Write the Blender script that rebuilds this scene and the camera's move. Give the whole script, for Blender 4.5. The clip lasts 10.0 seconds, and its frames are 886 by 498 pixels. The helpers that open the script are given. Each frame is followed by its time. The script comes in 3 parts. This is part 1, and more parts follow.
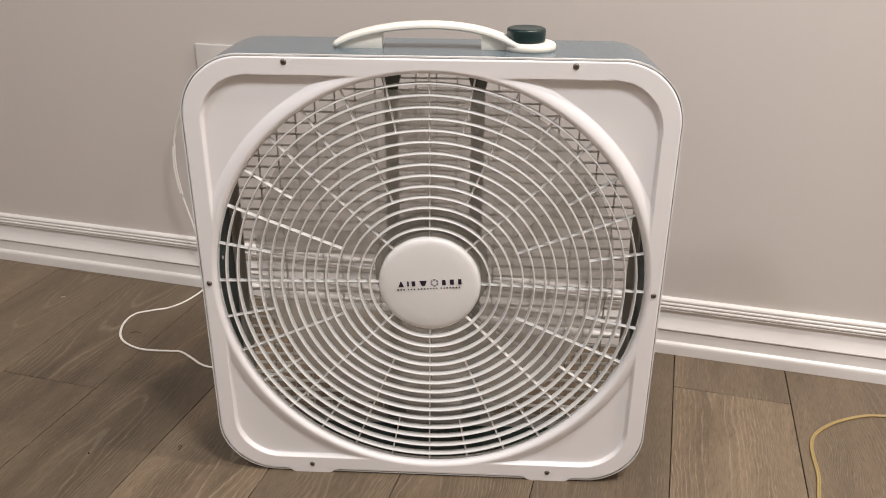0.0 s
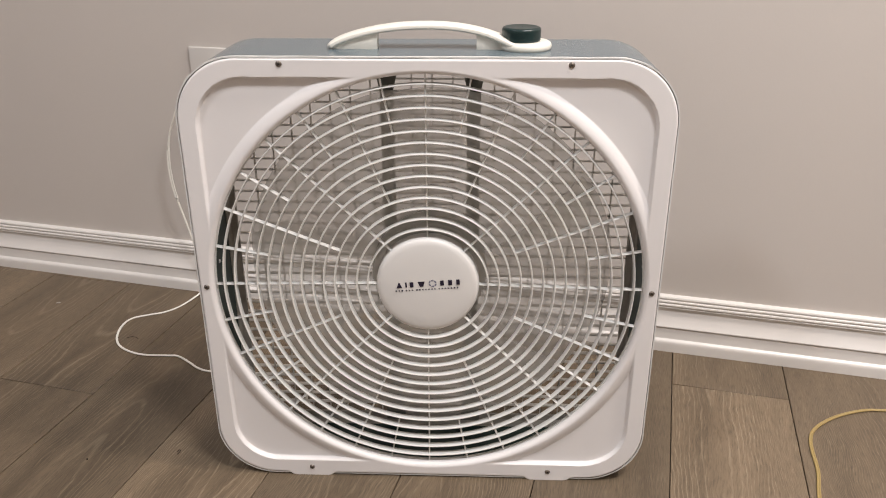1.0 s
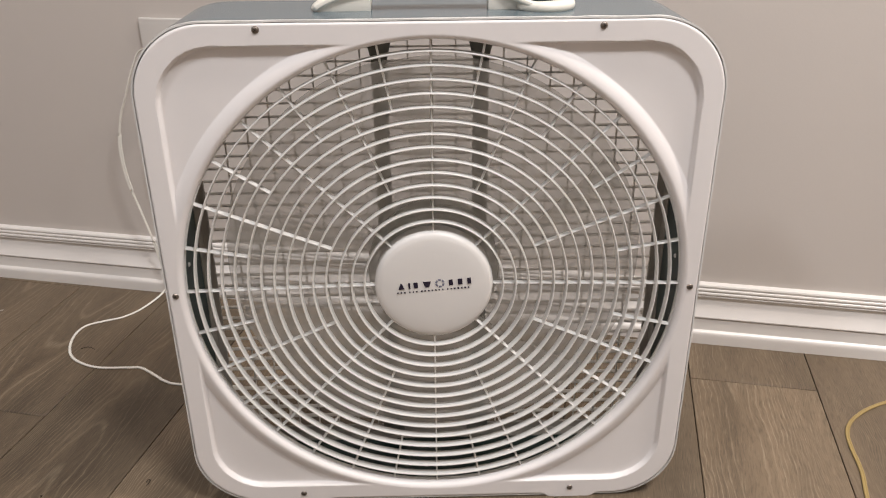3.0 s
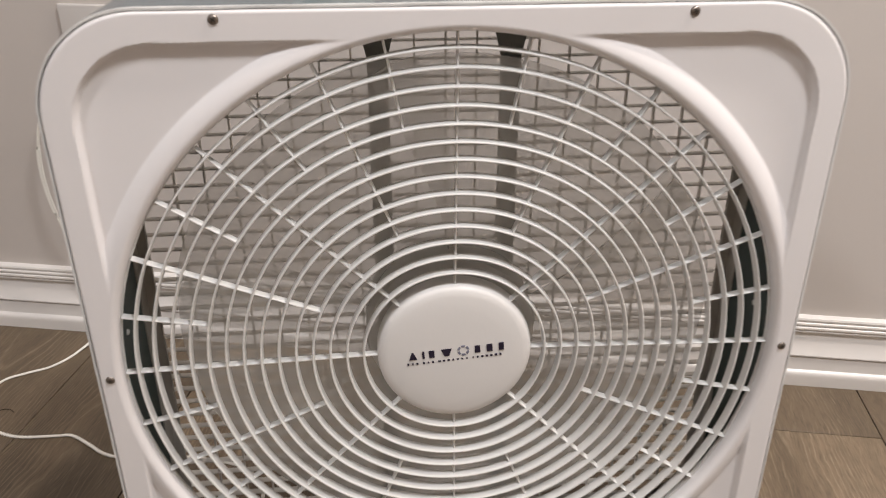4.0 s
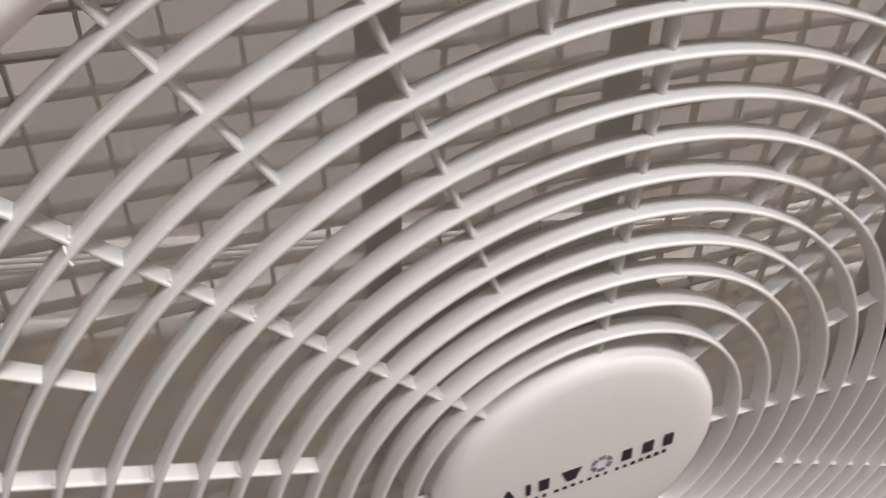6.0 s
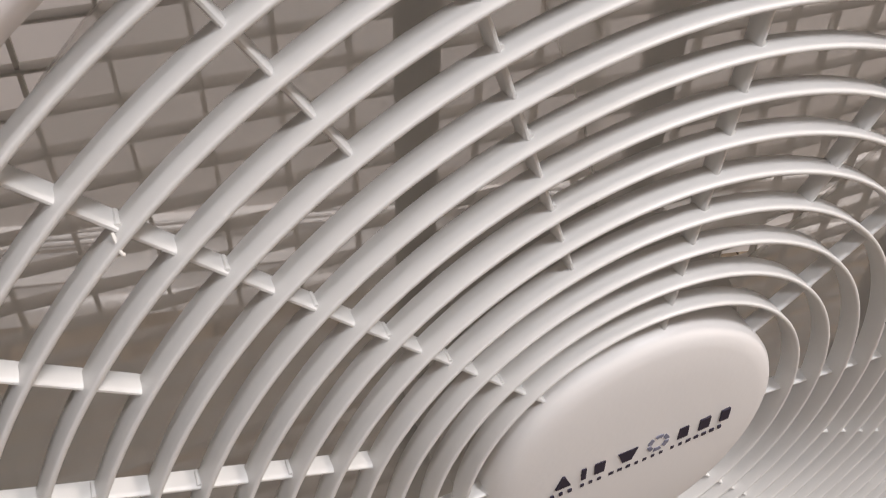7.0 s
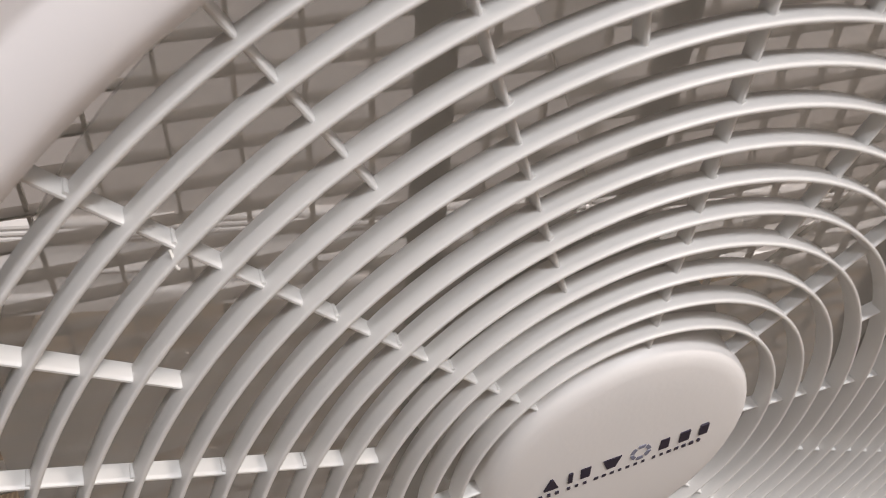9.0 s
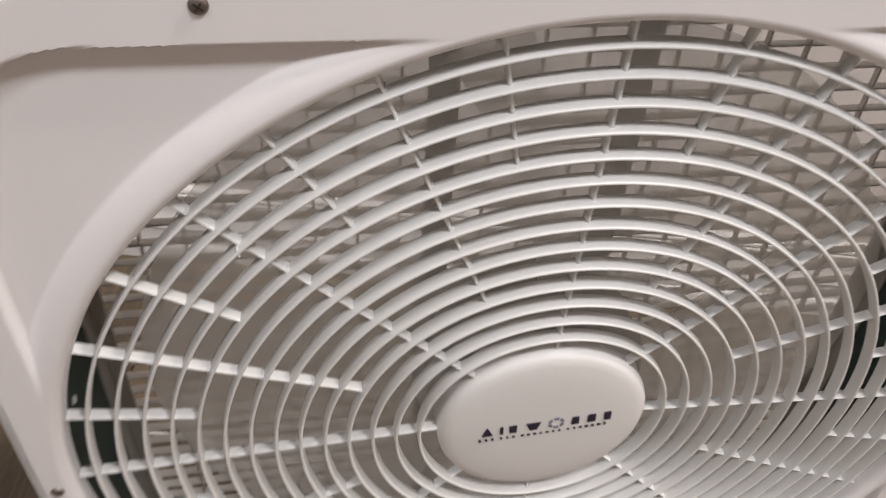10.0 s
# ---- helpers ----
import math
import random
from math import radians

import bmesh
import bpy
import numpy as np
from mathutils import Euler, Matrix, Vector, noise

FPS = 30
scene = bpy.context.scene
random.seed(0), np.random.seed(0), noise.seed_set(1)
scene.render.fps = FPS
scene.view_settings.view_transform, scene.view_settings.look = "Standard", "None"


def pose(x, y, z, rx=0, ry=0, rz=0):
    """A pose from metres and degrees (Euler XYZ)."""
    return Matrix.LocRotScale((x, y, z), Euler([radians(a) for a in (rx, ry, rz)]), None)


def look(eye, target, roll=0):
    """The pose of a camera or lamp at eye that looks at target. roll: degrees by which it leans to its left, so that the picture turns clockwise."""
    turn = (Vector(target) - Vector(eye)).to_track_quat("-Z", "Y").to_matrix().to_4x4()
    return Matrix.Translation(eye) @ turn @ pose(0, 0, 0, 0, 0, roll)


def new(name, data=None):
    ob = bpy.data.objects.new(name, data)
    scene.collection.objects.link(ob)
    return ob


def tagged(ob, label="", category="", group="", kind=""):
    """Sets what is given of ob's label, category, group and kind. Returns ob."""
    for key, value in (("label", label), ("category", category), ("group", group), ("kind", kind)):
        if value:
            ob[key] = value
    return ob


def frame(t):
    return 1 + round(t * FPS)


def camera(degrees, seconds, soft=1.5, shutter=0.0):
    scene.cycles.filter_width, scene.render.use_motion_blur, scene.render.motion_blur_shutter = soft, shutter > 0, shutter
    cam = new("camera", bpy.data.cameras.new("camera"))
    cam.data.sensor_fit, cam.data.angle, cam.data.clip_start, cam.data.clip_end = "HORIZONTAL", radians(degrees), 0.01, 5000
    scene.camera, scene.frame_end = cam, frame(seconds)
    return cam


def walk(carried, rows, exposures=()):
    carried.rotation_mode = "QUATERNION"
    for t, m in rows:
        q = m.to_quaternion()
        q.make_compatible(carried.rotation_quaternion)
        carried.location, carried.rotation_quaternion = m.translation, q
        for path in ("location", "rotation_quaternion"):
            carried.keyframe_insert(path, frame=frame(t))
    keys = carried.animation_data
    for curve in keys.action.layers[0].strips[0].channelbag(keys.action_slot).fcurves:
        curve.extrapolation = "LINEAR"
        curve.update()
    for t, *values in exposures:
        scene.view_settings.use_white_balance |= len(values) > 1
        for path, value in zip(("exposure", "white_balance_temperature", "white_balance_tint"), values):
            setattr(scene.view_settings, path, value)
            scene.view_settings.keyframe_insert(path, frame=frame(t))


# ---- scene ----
# the camera and its way: seconds, eye, target, roll
ROWS = [
    (0.0, (0.0564, -0.8422, 0.6980), (0.0215, -0.1122, 0.3725), 0.39),
    (0.5, (0.0558, -0.8420, 0.6989), (0.0241, -0.1115, 0.3744), 0.12),
    (1.0, (0.0524, -0.8413, 0.6973), (0.0231, -0.1108, 0.3724), -0.18),
    (1.5, (0.0487, -0.8389, 0.6969), (0.0218, -0.1091, 0.3703), -0.12),
    (2.0, (0.0334, -0.8191, 0.6904), (0.0168, -0.0912, 0.3591), -0.35),
    (2.2, (0.0262, -0.8035, 0.6848), (0.0156, -0.0769, 0.3503), -0.48),
    (3.3, (-0.0220, -0.6690, 0.6540), (0.0113, 0.1310, 0.2678), -0.50),
    (3.5, (-0.0345, -0.6265, 0.6500), (0.0116, 0.1735, 0.2610), -0.50),
    (3.7, (-0.0433, -0.5793, 0.6466), (0.0035, 0.1370, 0.2934), -0.45),
    (4.0, (-0.0568, -0.5167, 0.6264), (0.0069, 0.1965, 0.2697), -0.04),
    (4.2, (-0.0592, -0.4772, 0.6139), (0.0092, 0.2350, 0.2558), -0.30),
    (4.5, (-0.0686, -0.4017, 0.6204), (0.0243, 0.2870, 0.2241), 0.36),
    (4.8, (-0.0751, -0.3345, 0.6109), (0.0388, 0.3308, 0.1815), 0.54),
    (5.0, (-0.0822, -0.2957, 0.5950), (0.0484, 0.3579, 0.1525), 0.73),
    (5.2, (-0.0894, -0.2568, 0.5759), (0.0672, 0.3848, 0.1245), 0.85),
    (5.5, (-0.1026, -0.2052, 0.5596), (0.0884, 0.4105, 0.0859), 1.60),
    (5.7, (-0.1097, -0.1808, 0.5451), (0.0954, 0.4251, 0.0646), 1.47),
    (6.0, (-0.1265, -0.1505, 0.5326), (0.1059, 0.4343, 0.0386), 1.83),
    (6.2, (-0.1350, -0.1400, 0.5301), (0.1092, 0.4387, 0.0346), 0.91),
    (7.5, (-0.1472, -0.1226, 0.5165), (0.1182, 0.4188, -0.0093), 3.54),
    (7.8, (-0.1502, -0.1246, 0.5183), (0.1230, 0.4153, -0.0051), 4.03),
    (8.0, (-0.1472, -0.1260, 0.5210), (0.1163, 0.4178, -0.0033), 3.68),
    (8.5, (-0.1487, -0.1290, 0.5275), (0.1120, 0.4213, 0.0086), 3.94),
    (8.8, (-0.1527, -0.1349, 0.5320), (0.1062, 0.4224, 0.0198), 4.07),
    (9.0, (-0.1524, -0.1373, 0.5401), (0.0981, 0.4202, 0.0239), 4.34),
    (9.2, (-0.1509, -0.1508, 0.5531), (0.0939, 0.4171, 0.0457), 4.25),
    (9.5, (-0.1448, -0.1755, 0.5845), (0.0643, 0.3983, 0.0677), 4.49),
    (9.8, (-0.1350, -0.2157, 0.6247), (0.0280, 0.3627, 0.0966), 4.58),
    (10.0, (-0.1173, -0.2502, 0.6481), (-0.0006, 0.3351, 0.1153), 3.96),
]
cam = camera(57.06, 10.0, soft=1.0, shutter=0.5)
EXPOSURES = [(0, -0.05, 6600, 12), (2, -0.05, 6600, 12), (3.5, -0.13, 6600, 12), (5, -0.10, 6500, 13), (7.5, -0.14, 6460, 14), (10, -0.22, 6460, 13)]
walk(cam, [(t, look(eye, target, roll)) for t, eye, target, roll in ROWS], EXPOSURES)

# ---- world and lights ----
world = bpy.data.worlds.new("room_air")
scene.world = world
world.use_nodes = True
world.node_tree.nodes["Background"].inputs[0].default_value = (0.9, 0.95, 1.0, 1)
world.node_tree.nodes["Background"].inputs[1].default_value = 0.05

# the wall behind the fan runs at an angle to it: d along the wall, n into it
WALL_TURN = -12.758
DX, DY = math.cos(radians(WALL_TURN)), math.sin(radians(WALL_TURN))
WALL_V = 0.4155      # plaster face
ROOM_U = (-2.3, 2.5)
ROOM_V = -3.1
ROOM_H = 2.44


def room(u, v, z):
    """A point given along the wall, towards it and up, in the world."""
    return Vector((u * DX - v * DY, u * DY + v * DX, z))


ROOM = Matrix.Rotation(radians(WALL_TURN), 4, "Z")


COOL, COLD, WARM = (0.98, 0.988, 1.0), (0.93, 0.955, 1.0), (1.0, 0.91, 0.83)


def area_lamp(name, eye, target, size, power, colour):
    data = bpy.data.lights.new(name, "AREA")
    data.shape, data.size, data.energy, data.color = "DISK", size, power, colour
    ob = new(name, data)
    ob.matrix_world = look(eye, target)
    return ob


for x, y, size, power, tone in ((0.72, -0.95, 0.42, 45, COOL), (1.25, -0.30, 0.20, 32, WARM), (-1.15, -1.05, 0.30, 20, COLD)):
    area_lamp("ceiling_downlight", (x, y, ROOM_H - 0.03), (x, y, 0), size, power, tone)

# ---- materials ----


def material(name, colour, rough=0.5, metal=0.0, second=None, scale=8.0, bump=0.0, bump_scale=300.0,
             grime=None, grime_scale=3.0, grime_amount=0.3, coat=0.0, vary=0.0):
    """A plain material with colour variation at two scales, fine relief and uneven gloss."""
    m = bpy.data.materials.new(name)
    m.use_nodes = True
    nt = m.node_tree
    n, l = nt.nodes, nt.links
    bsdf = n["Principled BSDF"]
    tc = n.new("ShaderNodeTexCoord")
    geo = tc.outputs["Object"]
    noise_a = n.new("ShaderNodeTexNoise")
    noise_a.inputs["Scale"].default_value, noise_a.inputs["Detail"].default_value = scale, 6
    l.new(geo, noise_a.inputs["Vector"])
    mix = n.new("ShaderNodeMix")
    mix.data_type = "RGBA"
    mix.inputs["A"].default_value = (*colour, 1)
    mix.inputs["B"].default_value = (*(second or [c * 0.93 for c in colour]), 1)
    l.new(noise_a.outputs["Fac"], mix.inputs["Factor"])
    out = mix.outputs["Result"]
    noise_b = n.new("ShaderNodeTexNoise")
    noise_b.inputs["Scale"].default_value, noise_b.inputs["Detail"].default_value = grime_scale, 8
    l.new(geo, noise_b.inputs["Vector"])
    if grime:
        ramp = n.new("ShaderNodeMapRange")
        ramp.inputs["From Min"].default_value, ramp.inputs["From Max"].default_value = 0.5, 0.78
        ramp.inputs["To Max"].default_value = grime_amount
        l.new(noise_b.outputs["Fac"], ramp.inputs["Value"])
        mix2 = n.new("ShaderNodeMix")
        mix2.data_type = "RGBA"
        l.new(ramp.outputs["Result"], mix2.inputs["Factor"])
        l.new(out, mix2.inputs["A"])
        mix2.inputs["B"].default_value = (*grime, 1)
        out = mix2.outputs["Result"]
    if vary:
        info = n.new("ShaderNodeObjectInfo")
        hsv = n.new("ShaderNodeHueSaturation")
        rng = n.new("ShaderNodeMapRange")
        rng.inputs["To Min"].default_value, rng.inputs["To Max"].default_value = 1 - vary, 1 + vary
        l.new(info.outputs["Random"], rng.inputs["Value"])
        l.new(rng.outputs["Result"], hsv.inputs["Value"])
        l.new(out, hsv.inputs["Color"])
        out = hsv.outputs["Color"]
    l.new(out, bsdf.inputs["Base Color"])
    rr = n.new("ShaderNodeMapRange")
    rr.inputs["To Min"].default_value, rr.inputs["To Max"].default_value = rough - 0.08, rough + 0.08
    l.new(noise_b.outputs["Fac"], rr.inputs["Value"])
    l.new(rr.outputs["Result"], bsdf.inputs["Roughness"])
    bsdf.inputs["Metallic"].default_value = metal
    bsdf.inputs["Coat Weight"].default_value = coat
    if bump:
        fine = n.new("ShaderNodeTexNoise")
        fine.inputs["Scale"].default_value, fine.inputs["Detail"].default_value = bump_scale, 3
        l.new(geo, fine.inputs["Vector"])
        b = n.new("ShaderNodeBump")
        b.inputs["Strength"].default_value, b.inputs["Distance"].default_value = bump, 0.001
        l.new(fine.outputs["Fac"], b.inputs["Height"])
        l.new(b.outputs["Normal"], bsdf.inputs["Normal"])
    return m


M_PANEL = material("white_enamel", (0.83, 0.805, 0.80), 0.46, scale=5, bump=0.05, bump_scale=140, grime=(0.70, 0.65, 0.60), grime_amount=0.18)
M_GRILLE = material("white_plastic", (0.82, 0.81, 0.785), 0.38, scale=12, bump=0.06, bump_scale=220, grime=(0.62, 0.57, 0.50), grime_scale=14, grime_amount=0.22)
M_HUB = material("white_cap_plastic", (0.79, 0.775, 0.755), 0.42, scale=9, bump=0.06, bump_scale=400, grime=(0.68, 0.65, 0.6), grime_amount=0.15)
M_REAR = material("rear_white_plastic", (0.82, 0.79, 0.74), 0.62, scale=14, bump=0.08, bump_scale=200, grime=(0.42, 0.37, 0.31), grime_scale=20, grime_amount=0.4)
M_BODY = material("blue_grey_paint", (0.125, 0.165, 0.188), 0.18, scale=6, bump=0.02, bump_scale=300, grime=(0.17, 0.205, 0.22), grime_amount=0.3)
# dusty off-white plastic; the shade inside the casing is put into this grey
M_REAR_FRAME = material("dusty_shaded_plastic", (0.38, 0.35, 0.31), 0.6, scale=18, bump=0.08, grime=(0.22, 0.20, 0.17), grime_scale=25)
M_HEM = material("worn_metal_edge", (0.80, 0.79, 0.77), 0.32, scale=60, second=(0.62, 0.62, 0.61), grime=(0.34, 0.33, 0.31), grime_scale=14, grime_amount=0.6)
M_LINER = material("dark_green_paint", (0.006, 0.026, 0.022), 0.5, scale=6, bump=0.05, grime=(0.022, 0.042, 0.038), grime_scale=9, grime_amount=0.35)
M_STRUT = material("grey_green_steel", (0.165, 0.165, 0.145), 0.5, scale=15, bump=0.05, grime=(0.12, 0.12, 0.10), grime_scale=18, grime_amount=0.3)
M_MOTOR = material("dark_motor_steel", (0.10, 0.10, 0.095), 0.55, metal=0.4, scale=20, bump=0.1)
M_KNOB = material("dark_green_plastic", (0.003, 0.020, 0.020), 0.33, scale=20, bump=0.08, bump_scale=600)
M_HANDLE = material("ivory_plastic", (0.84, 0.82, 0.77), 0.36, second=(0.84, 0.80, 0.69), scale=9, bump=0.05, bump_scale=350)
M_SCREW = material("steel_screw", (0.32, 0.29, 0.26), 0.34, metal=0.9, scale=200, second=(0.16, 0.13, 0.11))
M_SLOT = material("screw_slot", (0.02, 0.018, 0.016), 0.7)
M_INK = material("navy_ink", (0.012, 0.010, 0.03), 0.45, scale=60, second=(0.02, 0.012, 0.03))
M_INK_GREY = material("grey_ink", (0.30, 0.31, 0.38), 0.45, scale=150, second=(0.10, 0.10, 0.16))
M_WALL = material("wall_paint", (0.645, 0.595, 0.555), 0.62, scale=1.5, bump=0.10, bump_scale=260, grime=(0.61, 0.565, 0.525), grime_scale=0.9, grime_amount=0.5)
M_TRIM = material("white_trim_paint", (0.80, 0.77, 0.74), 0.34, scale=3, bump=0.05, bump_scale=80, grime=(0.70, 0.66, 0.62), grime_scale=6, grime_amount=0.25)
M_CEIL = material("ceiling_paint", (0.80, 0.79, 0.77), 0.8, scale=2, bump=0.2, bump_scale=120)
M_PLATE = material("wall_plate_plastic", (0.66, 0.63, 0.60), 0.36, scale=10)
M_CORD = material("white_cord", (0.84, 0.82, 0.76), 0.42, scale=40, bump=0.1, grime=(0.5, 0.46, 0.38), grime_scale=30)
M_YELLOW = material("yellow_cord", (0.31, 0.215, 0.075), 0.42, scale=40, second=(0.35, 0.26, 0.11), bump=0.1)
M_GAP = material("plank_gap", (0.035, 0.025, 0.016), 0.9)


def let_through(m, share, tint, cover=1.0):
    """Makes a thin plastic translucent by a share; cover under one leaves the rest of it clear."""
    n, l = m.node_tree.nodes, m.node_tree.links
    glow, milk = n.new("ShaderNodeBsdfTranslucent"), n.new("ShaderNodeMixShader")
    glow.inputs["Color"].default_value, milk.inputs[0].default_value = (*tint, 1), share
    l.new(n["Principled BSDF"].outputs[0], milk.inputs[1])
    l.new(glow.outputs[0], milk.inputs[2])
    out = milk
    if cover < 1:
        clear, out = n.new("ShaderNodeBsdfTransparent"), n.new("ShaderNodeMixShader")
        out.inputs[0].default_value = cover
        l.new(clear.outputs[0], out.inputs[1])
        l.new(milk.outputs[0], out.inputs[2])
    l.new(out.outputs[0], n["Material Output"].inputs["Surface"])
    return m


def milky_material(name, cover):
    """Milky plastic of the fan wheel: thin enough to see through, and lit from both sides."""
    return let_through(material(name, (0.86, 0.85, 0.82), 0.45, scale=10, bump=0.02), 0.45, (0.84, 0.82, 0.78), cover)


let_through(M_REAR, 0.15, (0.80, 0.76, 0.70))
let_through(M_GRILLE, 0.10, (0.80, 0.79, 0.76))
M_BLADE, M_CUP = milky_material("translucent_blade_plastic", 0.31), milky_material("milky_hub_plastic", 0.7)


def wood_material(name, tone):
    """Grey-brown laminate oak: long grain with cathedral figures, different on each plank."""
    m = bpy.data.materials.new(name)
    m.use_nodes = True
    n, l = m.node_tree.nodes, m.node_tree.links
    bsdf = n["Principled BSDF"]
    tc, info = n.new("ShaderNodeTexCoord"), n.new("ShaderNodeObjectInfo")
    shift = n.new("ShaderNodeVectorMath")
    shift.operation = "MULTIPLY_ADD"
    comb = n.new("ShaderNodeCombineXYZ")
    mul = n.new("ShaderNodeMath")
    mul.operation = "MULTIPLY"
    mul.inputs[1].default_value = 37.0
    l.new(info.outputs["Random"], mul.inputs[0])
    for k in ("X", "Y", "Z"):
        l.new(mul.outputs[0], comb.inputs[k])
    shift.inputs[1].default_value = (1, 1, 1)
    l.new(tc.outputs["Object"], shift.inputs[0])
    l.new(comb.outputs[0], shift.inputs[2])
    # cathedral figure: nested arches round a line that differs from plank to plank
    centre = n.new("ShaderNodeTexWhiteNoise")
    centre.noise_dimensions = "1D"
    l.new(info.outputs["Random"], centre.inputs["W"])
    pick = n.new("ShaderNodeSeparateColor")
    l.new(centre.outputs["Color"], pick.inputs[0])
    axes = n.new("ShaderNodeSeparateXYZ")
    l.new(tc.outputs["Object"], axes.inputs[0])

    def calc(operation, a, b=None, c=None):
        node = n.new("ShaderNodeMath")
        node.operation = operation
        for slot, v in zip(node.inputs, (a, b, c)):
            if isinstance(v, (int, float)):
                slot.default_value = v
            elif v is not None:
                l.new(v, slot)
        return node.outputs[0]

    def streaks(across, along, detail, source):
        mapping = n.new("ShaderNodeMapping")
        mapping.inputs["Scale"].default_value = (across, along, 1.0)
        l.new(source, mapping.inputs["Vector"])
        tex = n.new("ShaderNodeTexNoise")
        tex.inputs["Scale"].default_value, tex.inputs["Detail"].default_value = 1.0, detail
        l.new(mapping.outputs[0], tex.inputs["Vector"])
        return tex.outputs["Fac"]

    # the grain wavers and is torn in small jogs
    sway = streaks(7.0, 1.4, 2, shift.outputs[0])
    waver = calc("MULTIPLY_ADD", streaks(15.0, 6.5, 3, shift.outputs[0]), 0.026, -0.013)
    jog = calc("MULTIPLY_ADD", streaks(85.0, 38.0, 4, shift.outputs[0]), 0.0044, -0.0022)
    aside = n.new("ShaderNodeCombineXYZ")
    l.new(calc("ADD", waver, jog), aside.inputs["X"])
    torn = n.new("ShaderNodeVectorMath")
    l.new(shift.outputs[0], torn.inputs[0])
    l.new(aside.outputs[0], torn.inputs[1])
    off = calc("SUBTRACT", calc("ADD", axes.outputs["X"], calc("ADD", waver, jog)), calc("MULTIPLY_ADD", pick.outputs["Red"], 0.13, -0.065))
    bowl = calc("MULTIPLY", calc("MULTIPLY", off, off), calc("MULTIPLY_ADD", pick.outputs["Blue"], 1500.0, 900.0))
    tall = calc("MULTIPLY", axes.outputs["Y"], calc("MULTIPLY_ADD", pick.outputs["Green"], 26.0, -13.0))
    rings = calc("ADD", calc("ADD", bowl, tall), calc("MULTIPLY", sway, 7.0))
    wave = calc("MULTIPLY_ADD", calc("SINE", calc("MULTIPLY", rings, 6.283)), 0.5, 0.5)
    sharp = calc("POWER", wave, 7.0)
    # fine pores, broad bands of tone and broken flecks along the plank
    pores = streaks(760.0, 60.0, 5, torn.outputs[0])
    broad = streaks(22.0, 1.8, 4, torn.outputs[0])
    chalk = streaks(520.0, 40.0, 6, torn.outputs[0])
    patch = streaks(13.0, 3.4, 3, torn.outputs[0])

    def mixed(a, b, fac, lo=0.3, hi=0.7, top=1.0):
        rng = n.new("ShaderNodeMapRange")
        rng.inputs["From Min"].default_value, rng.inputs["From Max"].default_value = lo, hi
        rng.inputs["To Max"].default_value = top
        l.new(fac, rng.inputs["Value"])
        mx = n.new("ShaderNodeMix")
        mx.data_type = "RGBA"
        l.new(rng.outputs["Result"], mx.inputs["Factor"])
        for socket, c in (("A", a), ("B", b)):
            if isinstance(c, tuple):
                mx.inputs[socket].default_value = (*c, 1)
            else:
                l.new(c, mx.inputs[socket])
        return mx.outputs["Result"]

    base = mixed((0.118, 0.085, 0.054), (0.212, 0.155, 0.100), broad)
    grain = mixed(base, (0.052, 0.037, 0.023), pores, 0.47, 0.72, 0.5)
    arch = calc("MULTIPLY", calc("MULTIPLY", sharp, chalk), calc("MULTIPLY", patch, 2.0))
    figured = mixed(grain, (0.36, 0.29, 0.20), arch, 0.18, 0.66, 0.40)
    valley = calc("MULTIPLY", calc("SUBTRACT", 1.0, wave), patch)
    figured = mixed(figured, (0.070, 0.050, 0.032), valley, 0.34, 0.66, 0.24)
    chalked = mixed(figured, (0.35, 0.28, 0.185), chalk, 0.56, 0.74, 0.28)
    hsv = n.new("ShaderNodeHueSaturation")
    rng = n.new("ShaderNodeMapRange")
    rng.inputs["To Min"].default_value, rng.inputs["To Max"].default_value = tone * 0.95, tone * 1.05
    l.new(info.outputs["Random"], rng.inputs["Value"])
    l.new(rng.outputs["Result"], hsv.inputs["Value"])
    l.new(chalked, hsv.inputs["Color"])
    l.new(hsv.outputs["Color"], bsdf.inputs["Base Color"])
    rr = n.new("ShaderNodeMapRange")
    rr.inputs["To Min"].default_value, rr.inputs["To Max"].default_value = 0.42, 0.6
    l.new(broad, rr.inputs["Value"])
    l.new(rr.outputs["Result"], bsdf.inputs["Roughness"])
    b = n.new("ShaderNodeBump")
    b.inputs["Strength"].default_value, b.inputs["Distance"].default_value = 0.4, 0.0006
    l.new(pores, b.inputs["Height"])
    l.new(b.outputs["Normal"], bsdf.inputs["Normal"])
    return m


M_WOOD = [wood_material("oak_laminate_dark", 0.75), wood_material("oak_laminate", 0.89), wood_material("oak_laminate_pale", 1.06)]

# ---- mesh helpers ----


def mesh_of(name, verts, faces, mat, smooth=True):
    me = bpy.data.meshes.new(name)
    me.from_pydata([tuple(v) for v in verts], [], faces)
    bm = bmesh.new()
    bm.from_mesh(me)
    bmesh.ops.recalc_face_normals(bm, faces=bm.faces)
    bm.to_mesh(me)
    bm.free()
    me.materials.append(mat)
    if smooth:
        me.polygons.foreach_set("use_smooth", [True] * len(me.polygons))
        me.set_sharp_from_angle(angle=radians(38))
    return me


def part(name, mesh, parent=None, label="", at=None):
    """Links a mesh as one object, under a thing or a part if one is given."""
    ob = new(name, mesh)
    if parent:
        ob.parent = parent
    if at is not None:
        ob.matrix_basis = at
    return tagged(ob, label) if label else ob


